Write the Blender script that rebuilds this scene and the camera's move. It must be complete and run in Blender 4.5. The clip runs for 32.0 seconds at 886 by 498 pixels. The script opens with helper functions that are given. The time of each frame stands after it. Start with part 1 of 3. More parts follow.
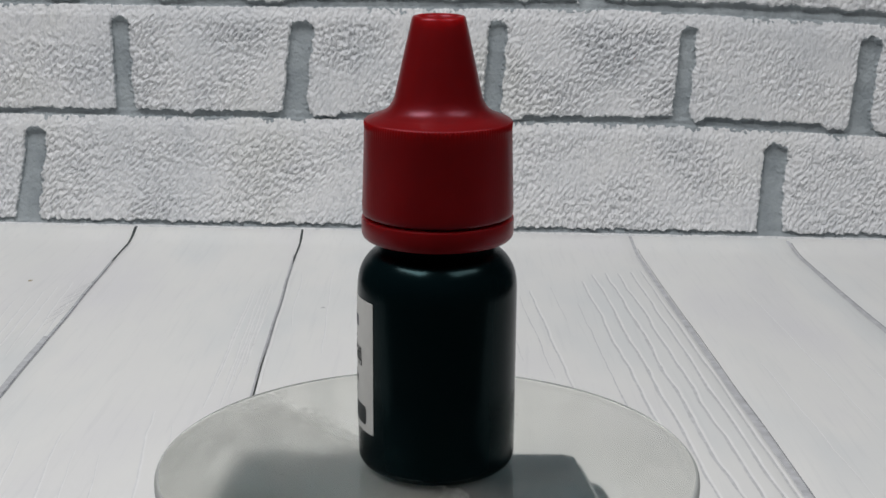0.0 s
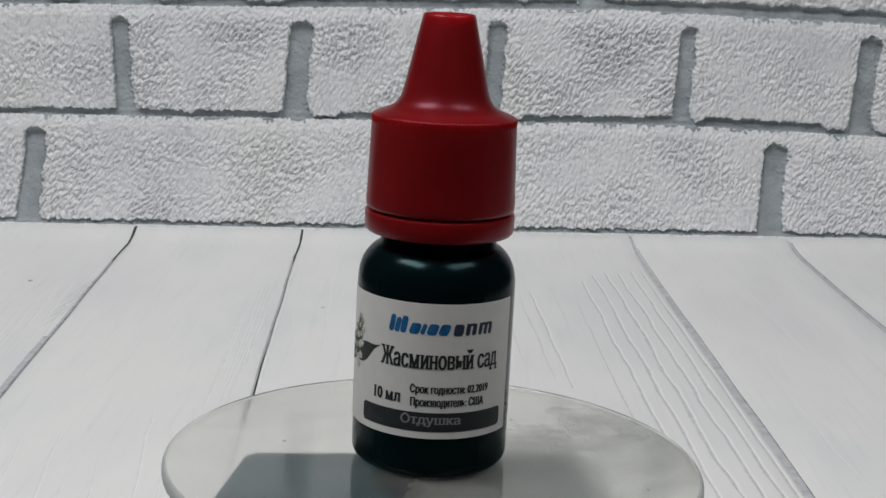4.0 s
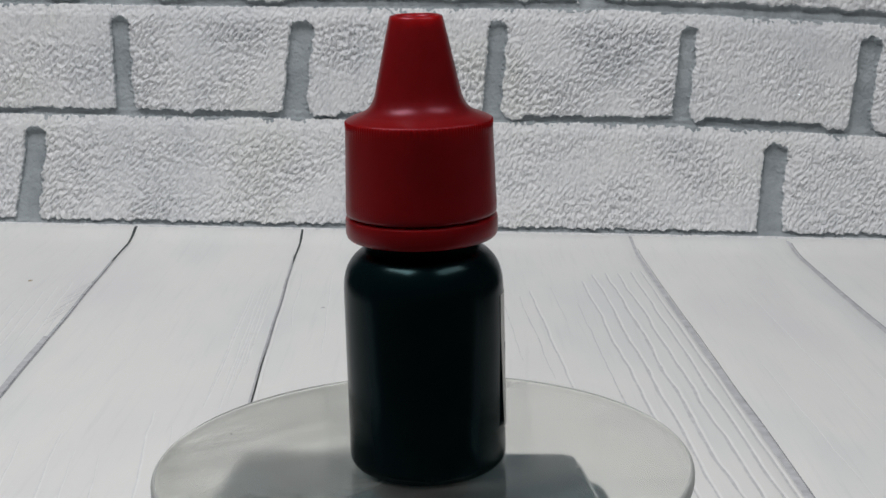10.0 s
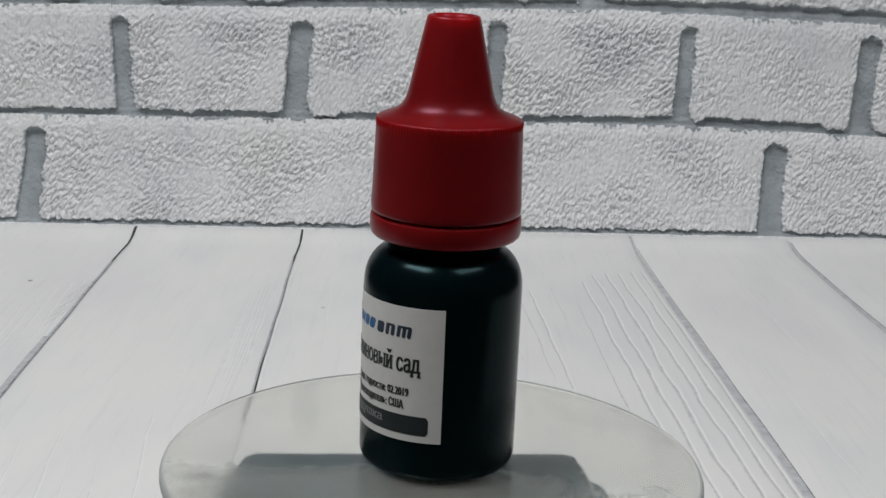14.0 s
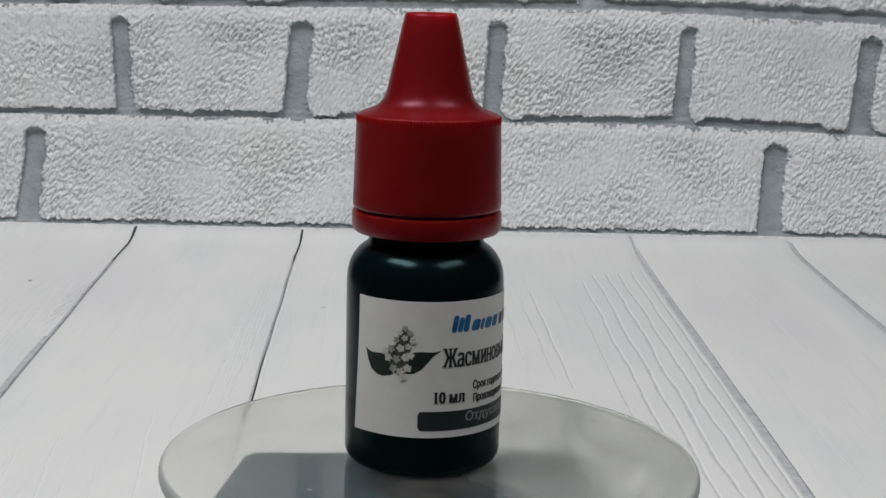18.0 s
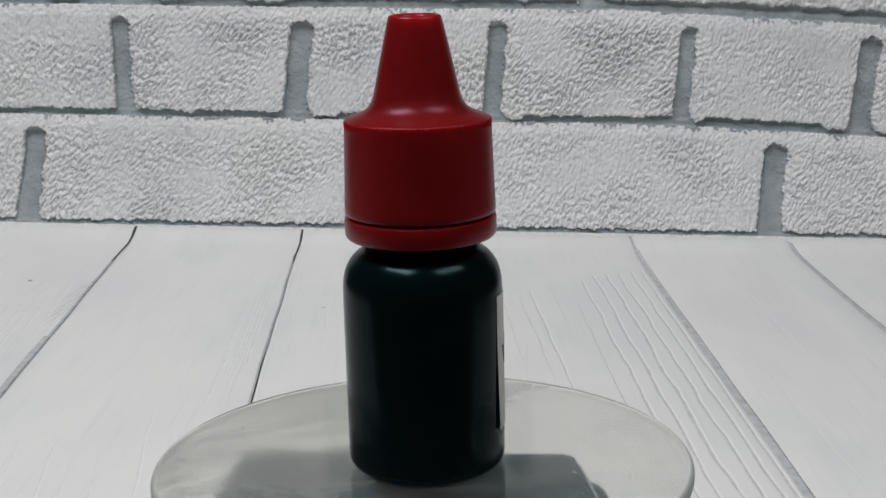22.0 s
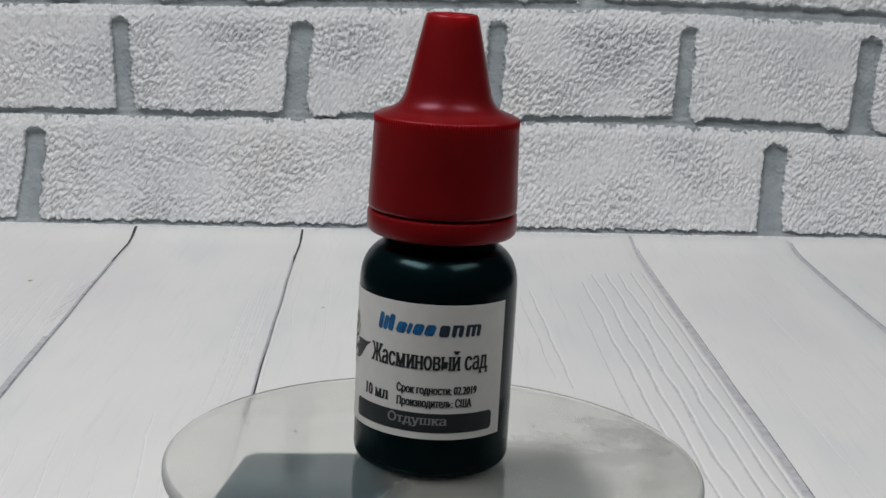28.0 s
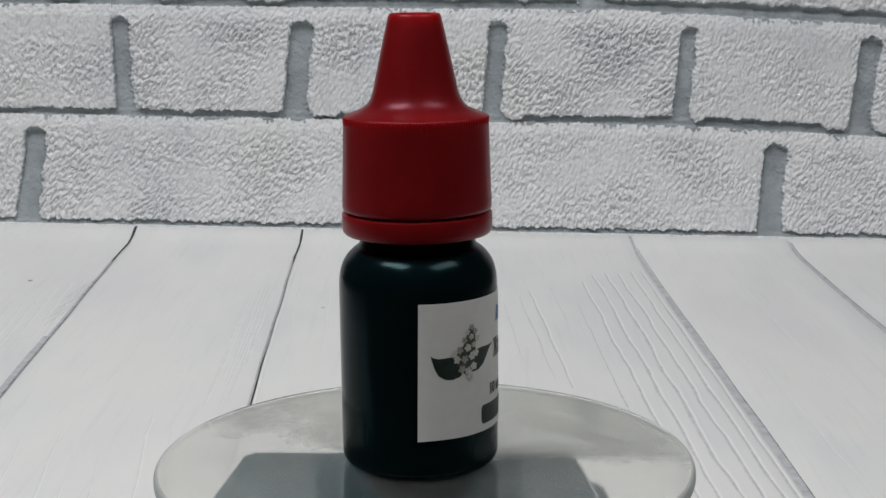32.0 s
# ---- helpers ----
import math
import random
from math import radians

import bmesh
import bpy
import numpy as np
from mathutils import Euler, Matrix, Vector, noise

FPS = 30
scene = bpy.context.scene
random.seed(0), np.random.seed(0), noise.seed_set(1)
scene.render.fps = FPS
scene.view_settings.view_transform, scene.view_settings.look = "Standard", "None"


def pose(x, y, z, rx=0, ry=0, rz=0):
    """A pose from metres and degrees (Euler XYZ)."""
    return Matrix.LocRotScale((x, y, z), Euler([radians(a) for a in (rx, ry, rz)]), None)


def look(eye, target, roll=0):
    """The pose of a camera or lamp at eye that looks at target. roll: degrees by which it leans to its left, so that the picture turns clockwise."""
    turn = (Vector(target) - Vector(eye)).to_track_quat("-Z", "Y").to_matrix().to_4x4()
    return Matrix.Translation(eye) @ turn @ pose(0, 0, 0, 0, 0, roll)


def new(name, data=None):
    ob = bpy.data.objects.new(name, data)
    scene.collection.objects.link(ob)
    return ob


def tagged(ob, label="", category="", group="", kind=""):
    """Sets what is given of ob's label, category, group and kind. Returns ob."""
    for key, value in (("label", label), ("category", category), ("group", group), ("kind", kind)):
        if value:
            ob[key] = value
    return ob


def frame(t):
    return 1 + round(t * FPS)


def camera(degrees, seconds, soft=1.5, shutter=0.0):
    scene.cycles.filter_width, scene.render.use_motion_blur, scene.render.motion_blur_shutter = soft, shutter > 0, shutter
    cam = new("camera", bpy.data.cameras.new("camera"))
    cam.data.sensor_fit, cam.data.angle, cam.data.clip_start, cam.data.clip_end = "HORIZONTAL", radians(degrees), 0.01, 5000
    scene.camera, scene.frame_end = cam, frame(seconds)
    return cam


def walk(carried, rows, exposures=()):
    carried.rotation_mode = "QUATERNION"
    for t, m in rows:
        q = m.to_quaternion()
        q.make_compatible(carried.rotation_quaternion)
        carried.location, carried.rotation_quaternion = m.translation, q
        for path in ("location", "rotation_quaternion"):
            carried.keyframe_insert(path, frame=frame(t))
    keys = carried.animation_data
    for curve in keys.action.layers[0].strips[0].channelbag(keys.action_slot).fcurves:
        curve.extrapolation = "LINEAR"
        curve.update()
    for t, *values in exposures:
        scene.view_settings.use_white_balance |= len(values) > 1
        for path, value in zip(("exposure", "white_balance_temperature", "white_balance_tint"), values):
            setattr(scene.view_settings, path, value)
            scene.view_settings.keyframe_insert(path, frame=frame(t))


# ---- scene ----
# The still camera, a hand's length from the bottle.
MM = 0.001
cam = camera(33.85, 32.0, soft=1.5)
EYE = Vector((1.876 * MM, -218.59 * MM, 113.56 * MM))
PITCH = radians(12.785)
AIM = EYE + Vector((0, math.cos(PITCH), -math.sin(PITCH)))
walk(cam, [(0.0, look(EYE, AIM, 0.743)), (32.0, look(EYE, AIM, 0.743))])

# ---- light: two ceiling panels over the table, in a dim room ----
world = bpy.data.worlds.new("room_air")
world.use_nodes = True
world.node_tree.nodes["Background"].inputs[0].default_value = (0.75, 0.88, 1.0, 1)
world.node_tree.nodes["Background"].inputs[1].default_value = 0.03
scene.world = world
scene.view_settings.exposure = 0.0


def panel_lamp(x, y, z, w, d, watts, colour):
    data = bpy.data.lights.new("ceiling_panel", "AREA")
    data.shape, data.size, data.size_y, data.energy, data.color = "RECTANGLE", w, d, watts, colour
    ob = new("ceiling_panel", data)
    ob.matrix_world = look((x, y, z), (0, 0.08, 0))
    return ob


panel_lamp(-0.31, -0.15, 0.71, 0.42, 0.17, 3.9, (1.0, 0.99, 1.0))
panel_lamp(0.37, -0.17, 0.75, 0.46, 0.20, 2.1, (1.0, 0.99, 1.0))


# ---- materials ----
def mat(name, colour, rough=0.5, metal=0.0):
    m = bpy.data.materials.new(name)
    m.use_nodes = True
    b = m.node_tree.nodes["Principled BSDF"]
    b.inputs["Base Color"].default_value = (*colour, 1)
    b.inputs["Roughness"].default_value = rough
    b.inputs["Metallic"].default_value = metal
    return m, m.node_tree, b


def link(tree, a, b):
    tree.links.new(a, b)


def coords(tree, scale=(1, 1, 1), turn=0.0):
    c = tree.nodes.new("ShaderNodeTexCoord")
    k = tree.nodes.new("ShaderNodeMapping")
    k.inputs["Scale"].default_value = scale
    k.inputs["Rotation"].default_value = (0, turn, 0)
    link(tree, c.outputs["Object"], k.inputs["Vector"])
    return k.outputs["Vector"]


def noise_tex(tree, vec, scale, detail=4.0, rough=0.55, distort=0.0):
    n = tree.nodes.new("ShaderNodeTexNoise")
    n.inputs["Scale"].default_value = scale
    n.inputs["Detail"].default_value = detail
    n.inputs["Roughness"].default_value = rough
    n.inputs["Distortion"].default_value = distort
    link(tree, vec, n.inputs["Vector"])
    return n.outputs["Fac"]


def ramp(tree, fac, stops):
    r = tree.nodes.new("ShaderNodeValToRGB")
    e = r.color_ramp.elements
    while len(e) < len(stops):
        e.new(0.5)
    for el, (p, c) in zip(e, stops):
        el.position, el.color = p, (*c, 1)
    link(tree, fac, r.inputs["Fac"])
    return r.outputs["Color"]


def mixed(tree, kind, fac, a, b):
    m = tree.nodes.new("ShaderNodeMix")
    m.data_type, m.blend_type = "RGBA", kind
    m.inputs["Factor"].default_value = fac
    link(tree, a, m.inputs["A"])
    link(tree, b, m.inputs["B"])
    return m.outputs["Result"]


def bump(tree, b, height, strength, distance):
    n = tree.nodes.new("ShaderNodeBump")
    n.inputs["Strength"].default_value = strength
    n.inputs["Distance"].default_value = distance
    link(tree, height, n.inputs["Height"])
    link(tree, n.outputs["Normal"], b.inputs["Normal"])


def paint_brick():
    m, t, b = mat("white_brick_paint", (0.7, 0.71, 0.73), 0.55)
    v = coords(t, (1, 1, 1), 0.5)
    big = noise_tex(t, v, 28, 3)
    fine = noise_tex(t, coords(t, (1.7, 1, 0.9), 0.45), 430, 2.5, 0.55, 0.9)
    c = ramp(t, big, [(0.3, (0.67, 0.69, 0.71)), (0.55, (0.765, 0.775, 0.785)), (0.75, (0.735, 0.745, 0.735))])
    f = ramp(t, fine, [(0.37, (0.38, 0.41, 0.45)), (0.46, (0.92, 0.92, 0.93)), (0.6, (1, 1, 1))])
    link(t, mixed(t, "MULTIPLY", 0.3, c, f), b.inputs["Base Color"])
    bump(t, b, fine, 0.5, 0.0008)
    return m


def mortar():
    m, t, b = mat("grey_mortar", (0.22, 0.24, 0.27), 0.8)
    v = coords(t)
    c = ramp(t, noise_tex(t, v, 90, 5), [(0.3, (0.25, 0.285, 0.305)), (0.7, (0.38, 0.42, 0.44))])
    link(t, c, b.inputs["Base Color"])
    bump(t, b, noise_tex(t, v, 330, 4), 0.8, 0.0012)
    return m


def plank_paint():
    m, t, b = mat("whitewashed_wood", (0.75, 0.75, 0.75), 0.45)
    big = noise_tex(t, coords(t, (1, 0.35, 1)), 22, 3)
    grain = noise_tex(t, coords(t, (1, 0.035, 1)), 700, 5, 0.6, 0.4)
    info = t.nodes.new("ShaderNodeObjectInfo")
    c = ramp(t, big, [(0.3, (0.745, 0.77, 0.77)), (0.5, (0.825, 0.83, 0.81)), (0.72, (0.775, 0.775, 0.785))])
    g = ramp(t, grain, [(0.34, (0.82, 0.83, 0.85)), (0.46, (1, 1, 1))])
    tone = ramp(t, info.outputs["Random"], [(0.0, (0.95, 0.95, 0.955)), (1.0, (1, 1, 1))])
    c = mixed(t, "MULTIPLY", 0.22, c, g)
    link(t, mixed(t, "MULTIPLY", 1.0, c, tone), b.inputs["Base Color"])
    rub = noise_tex(t, coords(t, (1, 0.4, 1)), 170, 4, 0.6, 0.6)
    both = t.nodes.new("ShaderNodeMath")
    both.operation = "MULTIPLY_ADD"
    both.inputs[1].default_value = 0.3
    link(t, grain, both.inputs[0])
    link(t, rub, both.inputs[2])
    bump(t, b, both.outputs["Value"], 0.22, 0.0006)
    return m


def plain(name, colour, rough, spread=0.12, scale=300, relief=0.05):
    """A surface of one colour with fine variation and a little relief."""
    m, t, b = mat(name, colour, rough)
    n = noise_tex(t, coords(t), scale, 4)
    lo, hi = [tuple(min(1, k * s) for k in colour) for s in (1 - spread, 1 + spread)]
    link(t, ramp(t, n, [(0.3, lo), (0.7, hi)]), b.inputs["Base Color"])
    bump(t, b, n, relief, 0.0003)
    return m


def cap_plastic():
    m, t, b = mat("red_plastic", (0.2, 0.006, 0.01), 0.33)
    b.inputs["Specular IOR Level"].default_value = 0.34
    b.inputs["Specular Tint"].default_value = (1.0, 0.42, 0.58, 1)
    b.inputs["Subsurface Weight"].default_value = 0.75
    b.inputs["Subsurface Radius"].default_value = (1.0, 0.12, 0.1)
    b.inputs["Subsurface Scale"].default_value = 0.009
    n = noise_tex(t, coords(t), 160, 3)
    link(t, ramp(t, n, [(0.3, (0.165, 0.0052, 0.0065)), (0.7, (0.195, 0.007, 0.0085))]), b.inputs["Base Color"])
    bump(t, b, noise_tex(t, coords(t), 900, 3), 0.06, 0.0002)
    return m


def bottle_plastic():
    m, t, b = mat("dark_brown_plastic", (0.006, 0.004, 0.004), 0.19)
    n = noise_tex(t, coords(t), 110, 3)
    b.inputs["Specular IOR Level"].default_value = 0.11
    b.inputs["Specular Tint"].default_value = (0.5, 0.95, 1.0, 1)
    link(t, ramp(t, n, [(0.3, (0.0010, 0.0052, 0.0064)), (0.75, (0.0022, 0.0066, 0.0078))]), b.inputs["Base Color"])
    bump(t, b, noise_tex(t, coords(t), 75, 2), 0.10, 0.0012)
    return m


def clear_disc(name, tint, haze, low, high, rough):
    """Dusty clear acrylic: glass with a veil of dust and fine scratches."""
    m, t, b = mat(name, haze, 0.5)
    glass = t.nodes.new("ShaderNodeBsdfGlass")
    glass.inputs["Color"].default_value = (*tint, 1)
    glass.inputs["IOR"].default_value = 1.37
    glass.inputs["Roughness"].default_value = rough
    amount = t.nodes.new("ShaderNodeMapRange")
    amount.inputs["From Min"].default_value, amount.inputs["From Max"].default_value = 0.4, 0.72
    amount.inputs["To Min"].default_value, amount.inputs["To Max"].default_value = low, high
    link(t, noise_tex(t, coords(t, (1, 0.7, 1)), 46, 6, 0.65, 0.9), amount.inputs["Value"])
    b.inputs["Specular IOR Level"].default_value = 0.0
    mix = t.nodes.new("ShaderNodeMixShader")
    link(t, amount.outputs["Result"], mix.inputs["Fac"])
    link(t, glass.outputs["BSDF"], mix.inputs[1])
    link(t, b.outputs["BSDF"], mix.inputs[2])
    link(t, mix.outputs["Shader"], t.nodes["Material Output"].inputs["Surface"])
    return m


def frosted_film():
    """A hazy smear that covers one side of the disc and thins out towards its borders."""
    m, t, b = mat("frosted_film", (0.60, 0.60, 0.56), 0.6)
    b.inputs["Specular IOR Level"].default_value = 0.0
    bent = t.nodes.new("ShaderNodeBsdfRefraction")
    bent.inputs["Color"].default_value = (0.98, 0.985, 0.98, 1)
    bent.inputs["IOR"].default_value = 1.15
    cloud = t.nodes.new("ShaderNodeMapRange")
    cloud.inputs["From Min"].default_value, cloud.inputs["From Max"].default_value = 0.36, 0.64
    cloud.inputs["To Min"].default_value, cloud.inputs["To Max"].default_value = 0.38, 0.95
    link(t, noise_tex(t, coords(t, (1, 0.45, 1)), 90, 4, 0.6, 1.4), cloud.inputs["Value"])
    link(t, cloud.outputs["Result"], bent.inputs["Roughness"])
    haze = t.nodes.new("ShaderNodeMixShader")
    haze.inputs["Fac"].default_value = 0.04
    link(t, bent.outputs["BSDF"], haze.inputs[1])
    link(t, b.outputs["BSDF"], haze.inputs[2])
    place = t.nodes.new("ShaderNodeTexCoord")
    unit = t.nodes.new("ShaderNodeVectorMath")
    unit.operation = "NORMALIZE"
    link(t, place.outputs["Object"], unit.inputs[0])
    dot = t.nodes.new("ShaderNodeVectorMath")
    dot.operation = "DOT_PRODUCT"
    dot.inputs[1].default_value = (math.cos(radians(212)), math.sin(radians(212)), 0)
    link(t, unit.outputs["Vector"], dot.inputs[0])
    wave = t.nodes.new("ShaderNodeMath")
    wave.operation = "MULTIPLY_ADD"
    wave.inputs[1].default_value = 1.15
    link(t, noise_tex(t, coords(t), 48, 5, 0.65, 1.2), wave.inputs[0])
    link(t, dot.outputs["Value"], wave.inputs[2])
    edge = t.nodes.new("ShaderNodeMapRange")
    edge.inputs["From Min"].default_value, edge.inputs["From Max"].default_value = 0.68, 1.05
    link(t, wave.outputs["Value"], edge.inputs["Value"])
    clear = t.nodes.new("ShaderNodeBsdfRefraction")
    clear.inputs["IOR"].default_value = 1.15
    clear.inputs["Roughness"].default_value = 0.05
    mix = t.nodes.new("ShaderNodeMixShader")
    link(t, edge.outputs["Result"], mix.inputs["Fac"])
    link(t, clear.outputs["BSDF"], mix.inputs[1])
    link(t, haze.outputs["Shader"], mix.inputs[2])
    link(t, mix.outputs["Shader"], t.nodes["Material Output"].inputs["Surface"])
    return m


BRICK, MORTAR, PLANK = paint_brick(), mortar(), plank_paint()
RIM = clear_disc("acrylic_rim", (0.93, 0.95, 0.94), (0.47, 0.49, 0.48), 0.7, 0.9, 0.2)
GROOVE = plain("grey_groove", (0.16, 0.165, 0.18), 0.8)
MID = plain("mid_grey_seam", (0.30, 0.31, 0.33), 0.7, 0.35, 300)
GRAIN = plain("grey_grain", (0.60, 0.61, 0.62), 0.6, 0.12, 500)
PALE_GRAIN = plain("pale_grain", (0.755, 0.765, 0.765), 0.6, 0.06, 300)
STRIPE = plain("lavender_grey_stripe", (0.515, 0.525, 0.545), 0.6, 0.2, 300)
FLECK = plain("ochre_fleck", (0.40, 0.34, 0.22), 0.7)
# near-white that stands in for the highlight on seam and grain edges
LIT_EDGE = plain("painted_lit_edge", (0.86, 0.865, 0.86), 0.6, 0.03, 300)
SEAM = plain("dark_seam", (0.05, 0.06, 0.06), 0.7, 0.3, 400)
RED, BROWN = cap_plastic(), bottle_plastic()
ACRYLIC = clear_disc("clear_acrylic", (0.96, 0.965, 0.945), (0.60, 0.60, 0.57), 0.02, 0.11, 0.08)
ACRYLIC_LOW = clear_disc("clear_acrylic_below", (0.965, 0.965, 0.945), (0.58, 0.58, 0.545), 0.01, 0.03, 0.0)
FILM = frosted_film()
BASE = plain("grey_base_plastic", (0.008, 0.026, 0.034), 0.5, 0.15, 220)
BASE.node_tree.nodes["Principled BSDF"].inputs["Specular IOR Level"].default_value = 0.12
EDGE_GREY = plain("pale_edge_grey", (0.20, 0.225, 0.235), 0.5, 0.1, 300)
PAPER = plain("label_paper", (0.69, 0.69, 0.665), 0.6, 0.03, 500)
INK = plain("black_ink", (0.012, 0.018, 0.02), 0.5, 0.2, 800)
BLUE = plain("blue_ink", (0.008, 0.115, 0.29), 0.5, 0.35, 900)
NAVY = plain("dark_blue_ink", (0.02, 0.035, 0.06), 0.5, 0.3, 900)
PALE = plain("pale_print", (0.24, 0.245, 0.25), 0.6, 0.1, 800)
LEAF = plain("dark_green_print", (0.010, 0.022, 0.018), 0.5, 0.4, 900)
PETAL = plain("cream_print", (0.55, 0.55, 0.50), 0.6, 0.25, 1200)
SHADE = plain("grey_green_print", (0.055, 0.065, 0.05), 0.6, 0.5, 1500)
DULL_PETAL = plain("dull_cream_print", (0.30, 0.30, 0.26), 0.6, 0.35, 1300)
SPECK = plain("dust_specks", (0.30, 0.30, 0.29), 0.9)
WALLPAINT = plain("room_paint", (0.10, 0.12, 0.125), 0.9, 0.08, 3)
TABLE = plain("table_wood", (0.045, 0.035, 0.03), 0.5, 0.2, 12)


# ---- mesh helpers ----
def finish(bm, name, material, sharp=35):
    me = bpy.data.meshes.new(name)
    bm.to_mesh(me)
    bm.free()
    me.materials.append(material)
    for p in me.polygons:
        p.use_smooth = True
    me.set_sharp_from_angle(angle=radians(sharp))
    return me


def part(name, bm, material, parent, label="", sharp=35):
    ob = new(name, finish(bm, name, material, sharp))
    ob.parent = parent
    if label:
        ob["label"] = label
    return ob


def lathe(profile, n=96, wobble=None):
    """A turned body about z; profile: (radius, height) in mm from the axis at the bottom to the axis at the top."""
    bm = bmesh.new()
    rings = []
    for r, z in profile:
        if r < 1e-6:
            rings.append([bm.verts.new((0, 0, z * MM))])
            continue
        ring = []
        for i in range(n):
            a = 2 * math.pi * i / n
            k = r + (wobble(a, r, z) if wobble else 0)
            ring.append(bm.verts.new((k * math.cos(a) * MM, k * math.sin(a) * MM, z * MM)))
        rings.append(ring)
    for lo, hi in zip(rings, rings[1:]):
        for i in range(n):
            j = (i + 1) % n
            if len(lo) == 1 and len(hi) == 1:
                continue
            if len(lo) == 1:
                bm.faces.new((lo[0], hi[j], hi[i]))
            elif len(hi) == 1:
                bm.faces.new((lo[i], lo[j], hi[0]))
            else:
                bm.faces.new((lo[i], lo[j], hi[j], hi[i]))
    return bm


def arc(cx, cz, r, a0, a1, n=6):
    return [(cx + r * math.cos(radians(a0 + (a1 - a0) * i / n)), cz + r * math.sin(radians(a0 + (a1 - a0) * i / n))) for i in range(n + 1)]


def prism(outline, z0, z1, bevel=0.0):
    """An upright block over an outline in mm, with a bevelled top edge."""
    bm = bmesh.new()
    low = [bm.verts.new((x * MM, y * MM, z0 * MM)) for x, y in outline]
    cx = sum(p[0] for p in outline) / len(outline)
    cy = sum(p[1] for p in outline) / len(outline)
    rings = [low]
    steps = [(0, z1 - bevel)] + ([(bevel * 0.3, z1 - bevel * 0.3), (bevel, z1)] if bevel else [])
    for inset, z in steps:
        ring = []
        for x, y in outline:
            d = math.hypot(x - cx, y - cy)
            k = 1 - inset / d
            ring.append(bm.verts.new(((cx + (x - cx) * k) * MM, (cy + (y - cy) * k) * MM, z * MM)))
        rings.append(ring)
    n = len(outline)
    for a, b in zip(rings, rings[1:]):
        for i in range(n):
            bm.faces.new((a[i], a[(i + 1) % n], b[(i + 1) % n], b[i]))
    bm.faces.new(rings[-1])
    bm.faces.new(low[::-1])
    return bm


def box(x0, x1, y0, y1, z0, z1):
    return prism([(x0, y0), (x1, y0), (x1, y1), (x0, y1)], z0, z1)


def smooth(x):
    x = min(1.0, max(0.0, x))
    return x * x * (3 - 2 * x)


# ---- the room that closes the place, and the table under the sheet ----
def room():
    for name, dims in (("wall_north", (-1100, 1100, 700, 760, -750, 1650)), ("wall_south", (-1100, 1100, -1560, -1500, -750, 1650)),
                       ("wall_east", (1100, 1160, -1560, 760, -750, 1650)), ("wall_west", (-1160, -1100, -1560, 760, -750, 1650)),
                       ("floor", (-1160, 1160, -1560, 760, -810, -750)), ("ceiling", (-1160, 1160, -1560, 760, 1650, 1710))):
        tagged(part(name, box(*dims), WALLPAINT, None), "plain dim grey painted room surface", name.split("_")[0], kind="structure")
    table = new("table")
    tagged(table, "plain brown wooden table under the backdrop", "table")
    part("tabletop", box(-600, 600, -420, 520, -26, -4), TABLE, table)
    for x in (-560, 560):
        for y in (-380, 480):
            part("leg", box(x - 25, x + 25, y - 25, y + 25, -750, -26), TABLE, table)


# ---- backdrop: whitewashed planks that meet a wall of white bricks ----
FLOOR_YAW = radians(1.908)
ACROSS = Vector((math.cos(FLOOR_YAW), math.sin(FLOOR_YAW), 0))
ALONG = Vector((-math.sin(FLOOR_YAW), math.cos(FLOOR_YAW), 0))
WALL_Y, WALL_K = 299.83, -0.0280
WALL_S = Vector((1, WALL_K, 0)).normalized()
WALL_N = Vector((WALL_K, -1, 0)).normalized()


def wall_along(c):
    """Where the wall's foot is met, along the planks, at c across them."""
    p = ACROSS * c
    return (WALL_Y + WALL_K * p.x - p.y) / (ALONG.y - WALL_K * ALONG.x)


def sheet_rise(gap):
    """The sheet's height a gap in front of the wall: it curls up a little."""
    return 2.5 * smooth((26 - gap) / 26) ** 2 if gap < 26 else 0.0


def seam_bow(c, gap):
    """How far the seams swing aside close to the wall."""
    return 0.6 * math.exp(-((gap - 10) / 17) ** 2) * (1 if c < 0 else 0.5)


def on_sheet(c, gap, lift=0.0):
    p = ACROSS * c + ALONG * (wall_along(c) - gap)
    return Vector((p.x * MM, p.y * MM, (sheet_rise(gap) + lift) * MM))


GAPS = [0, 2, 4, 6, 8, 10, 12, 14, 16, 18, 20, 23, 26] + [30 + 8 * i for i in range(41)]


def plank(c0, c1, g0, g1, ground):
    """One plank with eased, slightly uneven edges; g0 and g1: half the gap at its two sides."""
    bm = bmesh.new()
    rows = []
    for gap in GAPS:
        w0 = seam_at(c0, gap) - c0
        w1 = seam_at(c1, gap) - c1
        grow = 0.35 + 0.65 * smooth(gap / 120)
        a, b = c0 + g0 * grow + w0, c1 - g1 * grow + w1
        line = []
        for c, lift in ((a, -0.8), (a, -0.25), (a + 0.5, 0.0), *((a + (b - a) * i / 8, 0.0) for i in range(1, 8)), (b - 0.5, 0.0), (b, -0.25), (b, -0.8)):
            und = 0.10 * noise.noise((c * 0.09, gap * 0.02, 4.0)) if lift == 0 else 0
            line.append(bm.verts.new(on_sheet(c, gap, lift + und)))
        rows.append(line)
    for p, q in zip(rows, rows[1:]):
        for i in range(len(p) - 1):
            bm.faces.new((p[i + 1], p[i], q[i], q[i + 1]))
    return part("plank", bm, PLANK, ground, sharp=60)


def seam_at(c, gap):
    """The true line of a seam: a little uneven, and swung aside close to the wall."""
    return c + 0.25 * noise.noise((c * 0.7, gap * 0.035, 1.3)) + seam_bow(c, gap)


